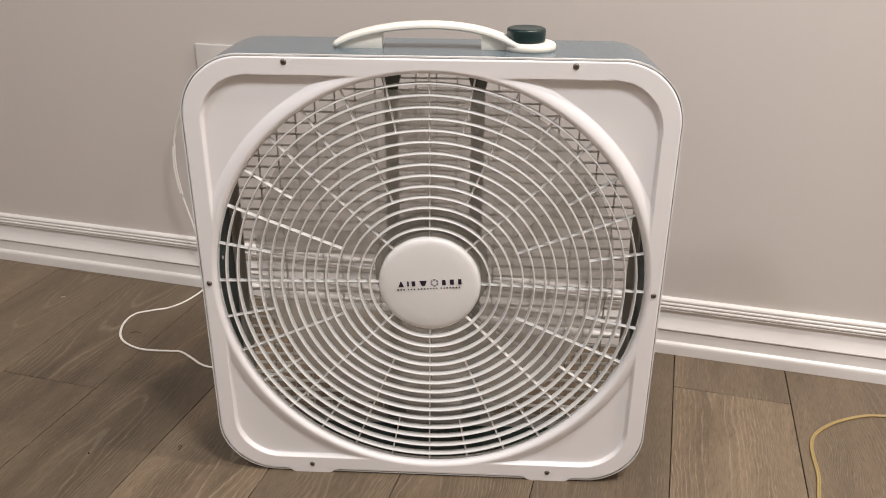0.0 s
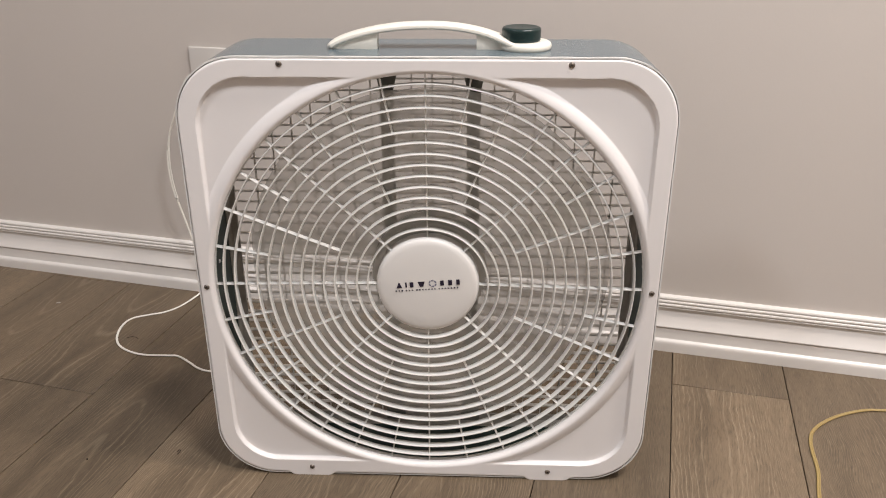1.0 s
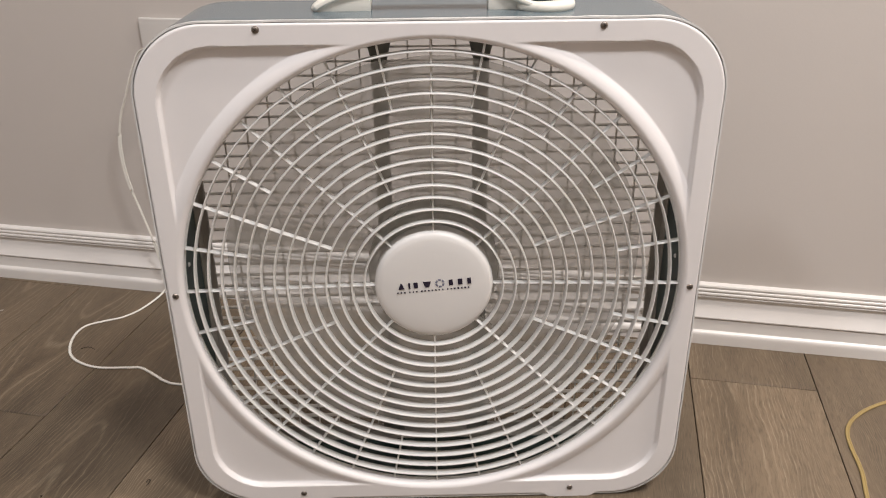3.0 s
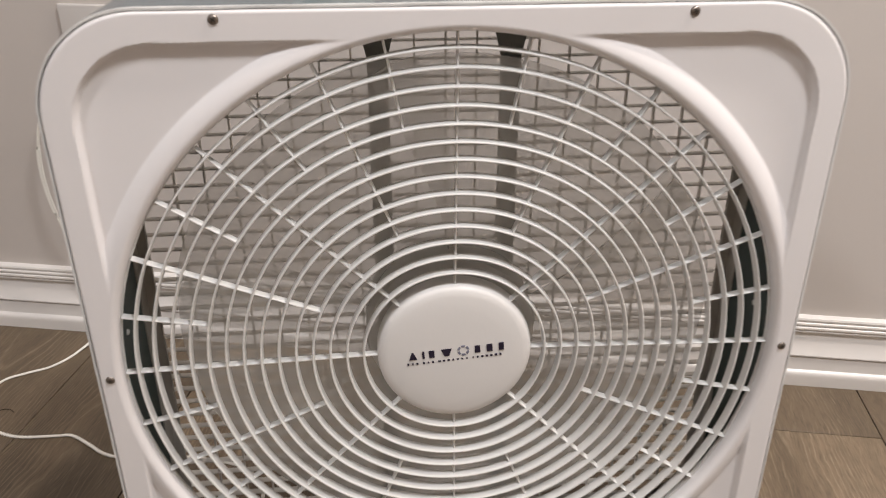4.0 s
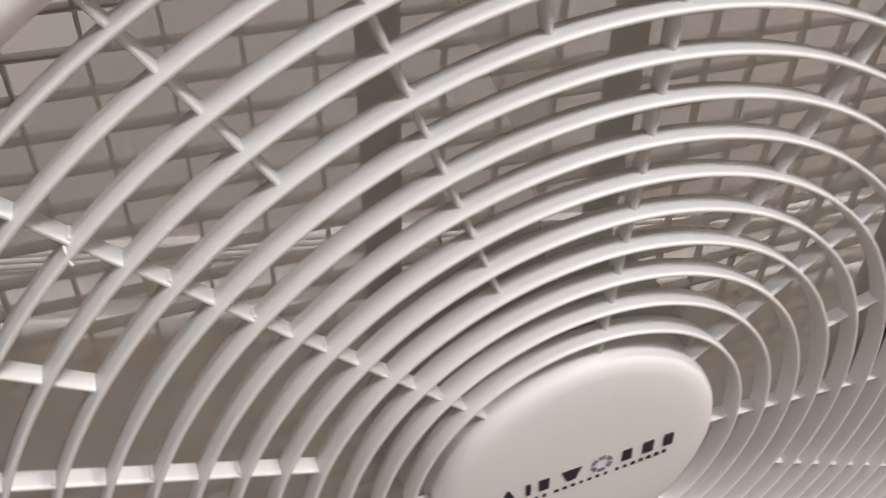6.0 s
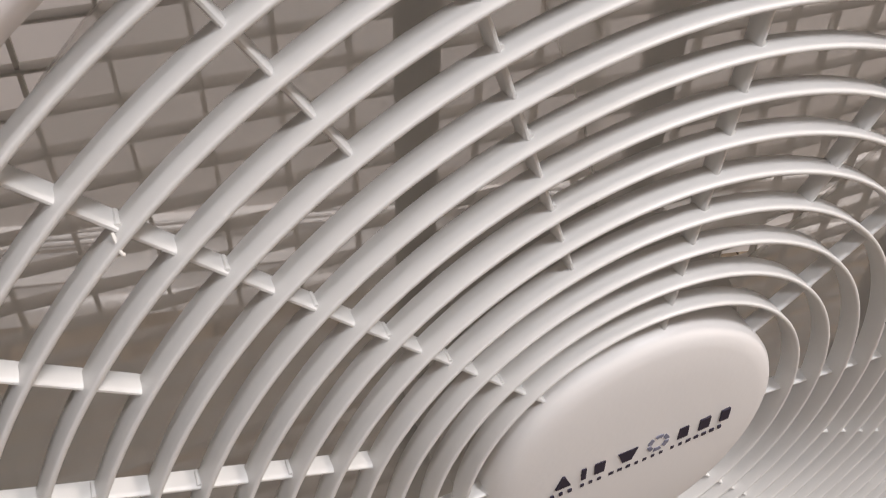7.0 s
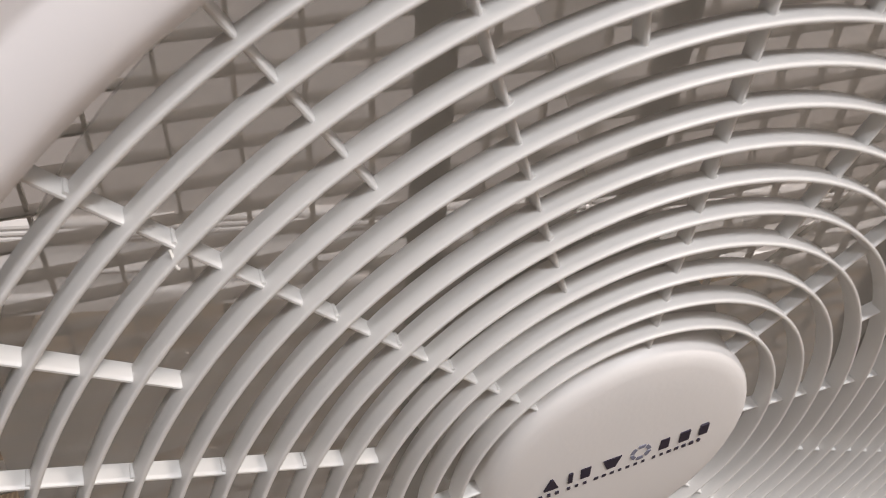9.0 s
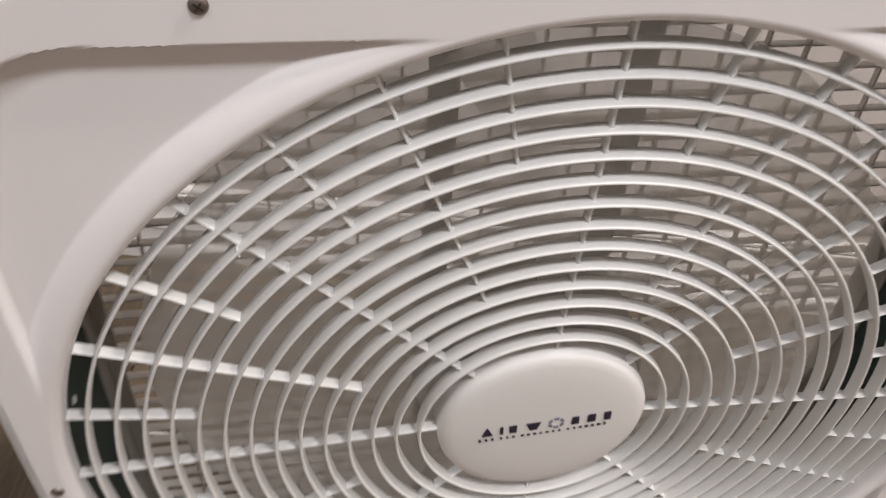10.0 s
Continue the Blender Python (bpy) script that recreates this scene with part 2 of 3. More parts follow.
def box_mesh(name, lo, hi, mat, bevel=0.0, segments=2):
    bm = bmesh.new()
    bmesh.ops.create_cube(bm, size=1)
    size = Vector(hi) - Vector(lo)
    mid = (Vector(hi) + Vector(lo)) / 2
    for v in bm.verts:
        v.co = Vector((v.co.x * size.x, v.co.y * size.y, v.co.z * size.z)) + mid
    if bevel:
        bmesh.ops.bevel(bm, geom=bm.edges[:], offset=bevel, segments=segments, profile=0.5, affect="EDGES")
    me = bpy.data.meshes.new(name)
    bm.to_mesh(me)
    bm.free()
    me.materials.append(mat)
    if bevel:
        me.polygons.foreach_set("use_smooth", [True] * len(me.polygons))
        me.set_sharp_from_angle(angle=radians(38))
    return me


def lathe(name, profile, mat, steps=96, closed=True, axis="Y"):
    """Turns a profile of (radius, along) round the y axis (or z)."""
    verts, faces, k = [], [], len(profile)
    for i in range(steps):
        a = 2 * math.pi * i / steps
        for r, y in profile:
            verts.append((r * math.cos(a), y, r * math.sin(a)) if axis == "Y" else (r * math.cos(a), r * math.sin(a), y))
    for i in range(steps):
        for j in range(k if closed else k - 1):
            a, b = i * k + j, i * k + (j + 1) % k
            c, d = ((i + 1) % steps) * k + (j + 1) % k, ((i + 1) % steps) * k + j
            faces.append((a, b, c, d))
    return mesh_of(name, verts, faces, mat)


def tube(name, points, radius, mat, sides=10, samples=8, twin=0.0, lying=1.0):
    """A cord along a smooth line through the points: round, or of two strands side by side that lie twin apart (near the floor lying times that)."""
    pts = [Vector(p) for p in points]
    line = []
    for i in range(len(pts) - 1):
        p0, p1, p2, p3 = pts[max(i - 1, 0)], pts[i], pts[i + 1], pts[min(i + 2, len(pts) - 1)]
        for s in range(samples):
            t = s / samples
            line.append(0.5 * (2 * p1 + (p2 - p0) * t + (2 * p0 - 5 * p1 + 4 * p2 - p3) * t * t + (3 * p1 - p0 - 3 * p2 + p3) * t ** 3))
    line.append(pts[-1])
    verts, faces = [], []
    for i, p in enumerate(line):
        apart = twin * (lying + (1 - lying) * smooth01((p.z - 0.01) / 0.08))
        way = (line[min(i + 1, len(line) - 1)] - line[max(i - 1, 0)]).normalized()
        side = way.cross(Vector((0, 0, 1)))
        side = side.normalized() if side.length > 0.2 else way.cross(Vector((0, 1, 0))).normalized()
        up = side.cross(way).normalized()
        for k in range(sides):
            a = 2 * math.pi * k / sides
            c, q = math.cos(a), math.sin(a)
            lobe = abs(c) ** 0.6 * (1 if c > 0 else -1) if twin else c
            waist = 1 - 0.6 * (1 - abs(lobe)) ** 1.5 if twin else 1
            verts.append(p + side * (c * radius + lobe * apart) + up * q * radius * waist)
    for i in range(len(line) - 1):
        for k in range(sides):
            faces.append((i * sides + k, i * sides + (k + 1) % sides, (i + 1) * sides + (k + 1) % sides, (i + 1) * sides + k))
    faces.append(tuple(range(sides)))
    faces.append(tuple((len(line) - 1) * sides + k for k in range(sides)))
    return mesh_of(name, verts, faces, mat)


def extrude(name, outline, depth, mat, bevel=0.0):
    """An outline of (x, z) points extruded along y from 0 to depth."""
    bm = bmesh.new()
    front = [bm.verts.new((x, 0, z)) for x, z in outline]
    face = bm.faces.new(front)
    out = bmesh.ops.extrude_face_region(bm, geom=[face])
    for v in out["geom"]:
        if isinstance(v, bmesh.types.BMVert):
            v.co.y += depth
    bmesh.ops.recalc_face_normals(bm, faces=bm.faces)
    if bevel:
        bmesh.ops.bevel(bm, geom=bm.edges[:], offset=bevel, segments=2, profile=0.5, affect="EDGES")
    me = bpy.data.meshes.new(name)
    bm.to_mesh(me)
    bm.free()
    me.materials.append(mat)
    if bevel:
        me.polygons.foreach_set("use_smooth", [True] * len(me.polygons))
        me.set_sharp_from_angle(angle=radians(38))
    return me


def smooth01(t):
    t = min(max(t, 0.0), 1.0)
    return t * t * (3 - 2 * t)


def rounded_square(half, corner, steps):
    """Points (x, z) round a square with rounded corners, at even angles from its centre."""
    pts = []
    c = half - corner
    for i in range(steps):
        a = 2 * math.pi * i / steps
        x, z = math.cos(a), math.sin(a)
        ax, az = abs(x), abs(z)
        r = half / max(ax, az)
        if min(ax, az) * r > c:
            b = c * (ax + az)
            r = b + math.sqrt(b * b - 2 * c * c + corner * corner)
        pts.append((x * r, z * r))
    return pts


# ---- the room ----
def build_room():
    u0, u1 = ROOM_U
    v1 = WALL_V
    t = 0.12
    spans = {"wall_north": ((u0 - t, v1, 0), (u1 + t, v1 + t, ROOM_H)),
             "wall_south": ((u0 - t, ROOM_V - t, 0), (u1 + t, ROOM_V, ROOM_H)),
             "wall_west": ((u0 - t, ROOM_V, 0), (u0, v1, ROOM_H)),
             "wall_east": ((u1, ROOM_V, 0), (u1 + t, v1, ROOM_H))}
    for name, (lo, hi) in spans.items():
        ob = part(name, box_mesh(name, lo, hi, M_WALL), at=ROOM)
        tagged(ob, "plain greige painted plaster wall of the room", "wall", kind="structure")
    ob = part("ceiling", box_mesh("ceiling", (u0 - t, ROOM_V - t, ROOM_H), (u1 + t, v1 + t, ROOM_H + 0.1), M_CEIL), at=ROOM)
    tagged(ob, "plain white painted ceiling of the room", "ceiling", kind="structure")
    # moulded skirting along the wall, as one swept profile of depth and height
    profile = [(0, 0), (.0168, 0), (.0168, .0132), (.0166, .0160), (.0160, .0182), (.0148, .0198), (.0132, .0209), (.0119, .0218), (.0116, .0232), (.0116, .0400),
               (.0098, .0406), (.0098, .0416), (.0132, .0424), (.0133, .0440), (.0118, .0466), (.0094, .0510), (.0074, .0560), (.0060, .0610), (.0050, .0660),
               (.0045, .0710), (.0044, .0744), (.0078, .0749), (.0080, .0765), (.0070, .0774), (.0086, .0784), (.0094, .0802), (.0090, .0822), (.0072, .0834),
               (.0082, .0844), (.0088, .0862), (.0083, .0880), (.0064, .0892), (.0074, .0902), (.0077, .0922), (.0068, .0944), (.0040, .0960), (0, .0965)]
    k = len(profile)
    verts = [(u, WALL_V - d, z) for u in (u0, u1) for d, z in profile]
    faces = [(j, (j + 1) % k, k + (j + 1) % k, k + j) for j in range(k)] + [tuple(range(k)), tuple(range(k, 2 * k))]
    me = mesh_of("baseboard", verts, faces, M_TRIM)
    me.set_sharp_from_angle(angle=radians(24))
    ob = part("baseboard", me, at=ROOM)
    tagged(ob, "white moulded baseboard along the foot of the wall", "baseboard", kind="structure")


def build_wall_plate():
    w, h = 0.116, 0.116
    ob = part("wall_plate", box_mesh("wall_plate", (0, -0.006, -h), (w, 0, 0), M_PLATE, 0.0022, 3),
              at=ROOM @ pose(-0.530, WALL_V - 0.0002, 0.4560))
    tagged(ob, "white plastic outlet plate on the wall behind the fan", "outlet plate")
    for k in (0.034, 0.082):
        part("socket", box_mesh("socket", (k - 0.017, -0.0075, -0.112), (k + 0.017, -0.0058, -0.052), M_PLATE, 0.0007, 1), ob)


# ---- the fan ----
ZC = 0.270            # height of the grille's centre
HALF = 0.2659          # half the front panel
RIM = 0.2496          # inner radius of the panel's round opening
DEPTH = 0.113


def panel_height(x, z):
    """How far the panel's face lies behind its foremost plane: four sunken corner pockets round the raised rim."""
    ax, az = abs(x), abs(z)
    half, corner = 0.2465, 0.054
    c = half - corner
    if ax > c and az > c:
        inside = corner - math.hypot(ax - c, az - c)
    else:
        inside = half - max(ax, az)
    r = math.hypot(x, z)
    sunk = smooth01(inside / 0.0029) ** 0.8
    # the raised rim falls outwards in a round slope that ends in a crease
    return 0.0058 * sunk * min(max((r - 0.2545) / 0.0127, 0.0), 1.0) ** 1.8


def front_panel_mesh():
    steps, rows = 480, 96
    edge = rounded_square(HALF, 0.0685, steps)
    verts, ring_count = [], 0
    rings = []
    # the rounded lip of the opening, from inside to the crest
    for k in range(8):
        a = math.pi / 2 * k / 7
        rings.append(("lip", RIM + 0.0052 * (1 - math.cos(a)), 0.0062 * (1 - math.sin(a))))
    lip = [("lip", RIM, 0.0100), ("lip", RIM, 0.0080)] + rings
    for _, r, y in lip:
        for i in range(steps):
            a = 2 * math.pi * i / steps
            verts.append((r * math.cos(a), y, r * math.sin(a)))
        ring_count += 1
    r0 = RIM + 0.0052
    for k in range(1, rows + 1):
        s = k / rows
        for i in range(steps):
            a = 2 * math.pi * i / steps
            ex, ez = edge[i]
            re = math.hypot(ex, ez) - 0.0025
            r = r0 + (re - r0) * s
            x, z = r * math.cos(a), r * math.sin(a)
            verts.append((x, panel_height(x, z), z))
        ring_count += 1
    # the rounded outer edge and the skirt that grips the body
    for out, y in ((0.0009, 0.0002), (0.0017, 0.0008), (0.0023, 0.0017), (0.0025, 0.0028), (0.0025, 0.0062), (0.0012, 0.0062)):
        for i in range(steps):
            a = 2 * math.pi * i / steps
            ex, ez = edge[i]
            r = math.hypot(ex, ez) - 0.0025 + out
            verts.append((r * math.cos(a), y, r * math.sin(a)))
        ring_count += 1
    # two shallow feet under the lower edge
    moved = []
    for x, y, z in verts:
        if z < -0.235:
            near = smooth01((0.032 - abs(abs(x) - 0.1515)) / 0.010)
            z -= 0.0060 * near * smooth01((-z - 0.2490) / 0.014)
        moved.append((x, y, z))
    faces = [(k * steps + i, k * steps + (i + 1) % steps, (k + 1) * steps + (i + 1) % steps, (k + 1) * steps + i)
             for k in range(ring_count - 1) for i in range(steps)]
    return mesh_of("front_panel", moved, faces, M_PANEL)


def shell_mesh(name, half, corner, y0, y1, wall, mat, steps=320, bulge=0.0, wobble=0.0):
    """A square tube with rounded corners and a wall's thickness; bulge widens it behind its front, wobble dents its edge."""
    outer, inner = rounded_square(half, corner, steps), rounded_square(half - wall, corner - wall, steps)
    loops = [(outer, y0, 0), (outer, y0 + (y1 - y0) * 0.06, bulge), (outer, y1, bulge), (inner, y1, bulge), (inner, y0, 0)]
    verts = []
    for loop, y, more in loops:
        for i, (x, z) in enumerate(loop):
            dent = wobble * noise.noise((x * 40, y * 90, z * 40)) if wobble else 0.0
            verts.append((x * (1 + more / half) + dent * x / half, y + dent, z + dent * z / half))
    k = len(loops)
    faces = [(j * steps + i, j * steps + (i + 1) % steps, ((j + 1) % k) * steps + (i + 1) % steps, ((j + 1) % k) * steps + i)
             for j in range(k) for i in range(steps)]
    return mesh_of(name, verts, faces, mat)


def plate_with_hole(name, half, corner, hole, hole_corner, y0, y1, mat, steps=160):
    outer, inner = rounded_square(half, corner, steps), rounded_square(hole, hole_corner, steps)
    loops = [(outer, y0), (outer, y1), (inner, y1), (inner, y0)]
    verts = [(x, y, z) for loop, y in loops for x, z in loop]
    faces = [(k * steps + i, k * steps + (i + 1) % steps, ((k + 1) % 4) * steps + (i + 1) % steps, ((k + 1) % 4) * steps + i)
             for k in range(4) for i in range(steps)]
    return mesh_of(name, verts, faces, mat)


def dish(r):
    """The front of the rings lies deeper towards the hub."""
    return 0.0045 + 0.045 * (0.2388 - r)


def ring_mesh(r):
    y, w, d = dish(r), 0.00078, 0.0081
    profile = [(r - w - 0.00030, y + d), (r - w - 0.00008, y + 0.0030), (r - w, y + 0.0007), (r - w * 0.75, y + 0.0002), (r - w * 0.35, y),
               (r + w * 0.35, y), (r + w * 0.75, y + 0.0002), (r + w, y + 0.0007), (r + w + 0.00008, y + 0.0030), (r + w + 0.00030, y + d)]
    return lathe("ring", profile, M_GRILLE, 160)


def spoke_mesh(r0, r1, nubs=()):
    """A radial rib along +x, thin across and deep along y, with small moulding nubs beside some rings."""
    w, d = 0.0008, 0.0058
    verts, faces = [], []
    section = ((-w * 1.2, d), (-w * 1.05, 0.0014), (-w * 0.8, 0.0005), (-w * 0.35, 0.0001), (w * 0.35, 0.0001), (w * 0.8, 0.0005), (w * 1.05, 0.0014), (w * 1.2, d))
    k = len(section)
    for r in (r0, r1):
        y = dish(r) + 0.0034
        for x, dy in section:
            verts.append((r, y + dy, x))
    for j in range(k):
        faces.append((j, (j + 1) % k, k + (j + 1) % k, k + j))
    faces += [tuple(range(k)), tuple(range(k, 2 * k))]
    for r in nubs:
        n, y = len(verts), dish(r) + 0.0038
        for dy in (0.0, 0.0050):
            for k in range(8):
                a = 2 * math.pi * k / 8
                verts.append((r + 0.0014 + 0.0007 * math.cos(a), y + dy, -0.0008 + 0.0007 * math.sin(a)))
        faces += [(n + k, n + (k + 1) % 8, n + 8 + (k + 1) % 8, n + 8 + k) for k in range(8)]
        faces += [tuple(n + k for k in range(8)), tuple(n + 8 + k for k in range(8))]
    return mesh_of("spoke", verts, faces, M_GRILLE)


def blade_mesh(span, inner, outer):
    """One broad twisted fan blade with rounded tips and an even thickness."""
    nu, nv, th = 18, 14, 0.0011
    verts, faces = [], []
    for side in (-1, 1):
        for j in range(nv + 1):
            s = j / nv
            r = inner + (outer - inner) * s
            width = span * (0.93 + 0.07 * smooth01(s * 1.6))
            for i in range(nu + 1):
                q = i / nu * 2 - 1
                trim = 1 - 0.05 * (abs(q) ** 10) * s
                a = width / 2 * q + 0.22 * s
                rr = inner + (r - inner) * trim
                rise = -0.010 * q * (1 - 0.35 * s) + 0.004 * (1 - q * q)
                verts.append((rr * math.cos(a), 0.069 + rise + side * th, rr * math.sin(a)))
    k, total = nu + 1, (nu + 1) * (nv + 1)
    for side in range(2):
        for j in range(nv):
            for i in range(nu):
                a = side * total + j * k + i
                faces.append((a, a + 1, a + k + 1, a + k))
    border = [i for i in range(nu + 1)] + [j * k + nu for j in range(1, nv + 1)] + [nv * k + i for i in range(nu - 1, -1, -1)] + [j * k for j in range(nv - 1, 0, -1)]
    for i, a in enumerate(border):
        b = border[(i + 1) % len(border)]
        faces.append((a, b, b + total, a + total))
    return mesh_of("blade", verts, faces, M_BLADE)


def screw_meshes():
    head = [(0.0001, -0.0016), (0.0015, -0.00155), (0.0027, -0.0010), (0.0033, -0.0002), (0.0034, 0.0004), (0.0034, 0.0012), (0.0001, 0.0012)]
    head_mesh = lathe("screw", head, M_SCREW, 24, closed=False)
    slot = box_mesh("slot", (-0.0018, -0.00175, -0.0003), (0.0018, -0.0013, 0.0003), M_SLOT)
    return head_mesh, slot


def build_fan():
    fan = tagged(new("box_fan"), "white square box fan with blue-grey metal sides standing on the floor", "box fan")
    fan.matrix_world = pose(0, 0, ZC)
    part("front_panel", front_panel_mesh(), fan, "white enamelled front panel with sunken corners")
    body = part("body", shell_mesh("body", 0.2674, 0.0680, 0.0054, DEPTH, 0.0012, M_BODY, bulge=0.0010), fan, "blue-grey painted metal casing")
    hem = shell_mesh("hem", 0.2678, 0.0690, 0.0012, 0.0056, 0.0015, M_HEM, 480, wobble=0.0004)
    part("hem", hem, body, "bright folded edge of the casing")
    part("liner", shell_mesh("liner", 0.2575, 0.0620, 0.0135, 0.0930, 0.0012, M_LINER), body, "dark green inner side of the casing")
    # front grille
    grille = part("front_grille", lathe("front_grille", [(RIM + 0.0030, 0.0104), (RIM + 0.0030, 0.0130), (RIM - 0.0010, 0.0130), (RIM - 0.0010, 0.0104)], M_GRILLE, 144), fan,
                  "white plastic grille of concentric rings and ribs")
    radii = [0.2388 - 0.01293 * k for k in range(14)]
    for r in radii:
        part("ring", ring_mesh(r), grille)
    full, long, short = spoke_mesh(0.0595, RIM - 0.001, radii[0:13:2]), spoke_mesh(radii[10], RIM - 0.001, radii[0:9:2]), spoke_mesh(radii[4], RIM - 0.001)
    for k in range(32):
        me = full if k % 4 == 0 else long if k % 2 == 0 else short
        part("spoke", me, grille, at=pose(0, 0, 0, 0, -11.25 * k, 0))
    # a shred of moulding flash left on one ring
    flash = tube("flash", [(0, 0.003, 0.0015), (0.0004, 0.001, 0.0), (0.0008, -0.0002, -0.0012), (0.0013, -0.0003, -0.0015)], 0.0004, M_REAR, 6, 4)
    part("flash", flash, grille, at=pose(-0.1522, dish(0.2129), 0.1498))
    hub = [(0.0001, 0.0096), (0.020, 0.0097), (0.040, 0.0102), (0.0520, 0.0110), (0.0560, 0.0118), (0.0584, 0.0132), (0.0598, 0.0152), (0.0603, 0.0178),
           (0.0606, 0.0290), (0.0590, 0.0290), (0.0586, 0.0180), (0.0001, 0.0140)]
    cap = part("hub_cap", lathe("hub_cap", hub, M_HUB, 128, closed=False), fan, "round white cap over the grille's centre")
    build_logo(cap)
    # impeller and motor
    rotor = part("rotor_hub", lathe("rotor_hub", [(0.0001, 0.040), (0.061, 0.040), (0.067, 0.043), (0.0690, 0.050), (0.0690, 0.084), (0.066, 0.084), (0.0001, 0.079)], M_CUP, 64, closed=False), fan)
    blade = blade_mesh(radians(83), 0.062, 0.222)
    for k in range(5):
        part("blade", blade, rotor, "smoky translucent plastic blade", at=pose(0, 0, 0, 0, 72 * k + 20, 0))
    motor = part("motor", lathe("motor", [(0.0001, 0.0855), (0.046, 0.0855), (0.052, 0.089), (0.052, 0.1040), (0.0001, 0.1040)], M_MOTOR, 64, closed=False), fan, "dark steel motor behind the blades")
    for x in (-0.0515, 0.0515):
        outline = [(-0.0128, 0.262), (-0.0128, 0.230), (-0.0080, 0.210), (-0.0080, -0.210), (-0.0128, -0.230), (-0.0128, -0.262),
                   (0.0128, -0.262), (0.0128, -0.230), (0.0080, -0.210), (0.0080, 0.210), (0.0128, 0.230), (0.0128, 0.262)]
        part("strut", extrude("strut", outline, 0.0025, M_STRUT), fan, "grey-green steel motor strut", at=pose(x, 0.1045, 0))
    clip = lathe("clip", [(0.0001, -0.004), (0.0075, -0.004), (0.0085, -0.0025), (0.0085, 0.0), (0.0001, 0.0)], M_STRUT, 24, closed=False)
    part("clip", clip, fan, "round steel clip on the strut", at=pose(0.0515, 0.1045, 0.2015))
    rivet = lathe("rivet", [(0.0001, -0.0016), (0.0018, -0.0013), (0.0026, 0.0), (0.0001, 0.0)], M_HEM, 16, closed=False)
    for side in (-1, 1):
        part("rivet", rivet, fan, "bright steel rivet inside the casing", at=pose(side * 0.2563, 0.050, 0.011, 0, 0, -90 * side))
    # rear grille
    # frame and rim carry their shade in a greyer colour than the slats
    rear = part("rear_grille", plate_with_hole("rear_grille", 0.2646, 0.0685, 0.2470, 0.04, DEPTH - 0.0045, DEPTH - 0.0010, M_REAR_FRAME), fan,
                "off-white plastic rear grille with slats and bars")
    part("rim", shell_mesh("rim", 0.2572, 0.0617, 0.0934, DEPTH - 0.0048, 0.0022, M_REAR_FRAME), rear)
    slat = box_mesh("slat", (-0.2515, 0, -0.0006), (0.2515, 0.0066, 0.0006), M_REAR, 0.0004, 1)
    for k in range(34):
        part("slat", slat, rear, at=pose(0, DEPTH - 0.0005, 0.2352 - 0.01425 * k))
    bar = box_mesh("bar", (-0.0007, 0, -0.2515), (0.0007, 0.0038, 0.2515), M_REAR)
    for k in range(19):
        part("bar", bar, rear, at=pose(0.0018 + 0.02455 * (k - 9), DEPTH + 0.0012, 0))
    # screws in the front panel
    head, slot = screw_meshes()
    turn = 0
    for x, z in ((-0.1512, 0.2604), (0.1512, 0.2604), (-0.258, 0.0004), (0.258, 0.0004), (-0.1513, -0.2571), (0.1513, -0.2571)):
        s = part("screw", head, fan, "small steel cross-head screw", at=pose(x, 0, z))
        turn += 37
        for a in (turn, turn + 90):
            part("slot", slot, s, at=pose(0, 0, 0, 0, a, 0))
    build_handle(fan)
    return fan


def build_logo(cap):
    """Dark plain shapes and a broken ring in the places of the printed mark."""
    base = pose(0.0, 0.0093, 0.0015, 0, -4.6, 0)
    h = 0.0064
    for x, w, top, low in ((-0.0330, 0.0062, 0.16, 1.0), (-0.0252, 0.0018, 1, 1), (-0.0190, 0.0044, 1, 0.9), (-0.0080, 0.0084, 1, 0.45),
                           (0.0150, 0.0044, 0.9, 1), (0.0240, 0.0046, 1, 1), (0.0328, 0.0042, 0.9, 0.9)):
        outline = [(-w / 2 * low, 0), (w / 2 * low, 0), (w / 2 * top, h), (-w / 2 * top, h)]
        part("logo_bar", extrude("logo_bar", outline, 0.0014, M_INK), cap, at=base @ pose(x * 1.05 + 0.0015, 0, -0.0006))
    for k in range(6):
        a0, a1 = radians(60 * k + 8), radians(60 * k + 52)
        rim = [a0 + (a1 - a0) * i / 6 for i in range(7)]
        outline = [(0.0047 * math.cos(a), 0.0047 * math.sin(a)) for a in rim] + [(0.0029 * math.cos(a), 0.0029 * math.sin(a)) for a in reversed(rim)]
        part("logo_arc", extrude("logo_arc", outline, 0.0014, M_INK_GREY), cap, "printed grey arc", at=base @ pose(0.0062, 0, 0.0028))
    rng = random.Random(4)
    x = -0.0370
    for word in (3, 3, 7, 7):
        for _ in range(word):
            w = rng.uniform(0.0012, 0.0020)
            part("logo_bar", extrude("logo_bar", [(-w / 2, 0), (w / 2, 0), (w / 2, 0.0016), (-w / 2, 0.0016)], 0.0014, M_INK), cap,
                 at=base @ pose(x * 1.05 + 0.0015, 0.0001, -0.0054))
            x += 0.0034
        x += 0.0014


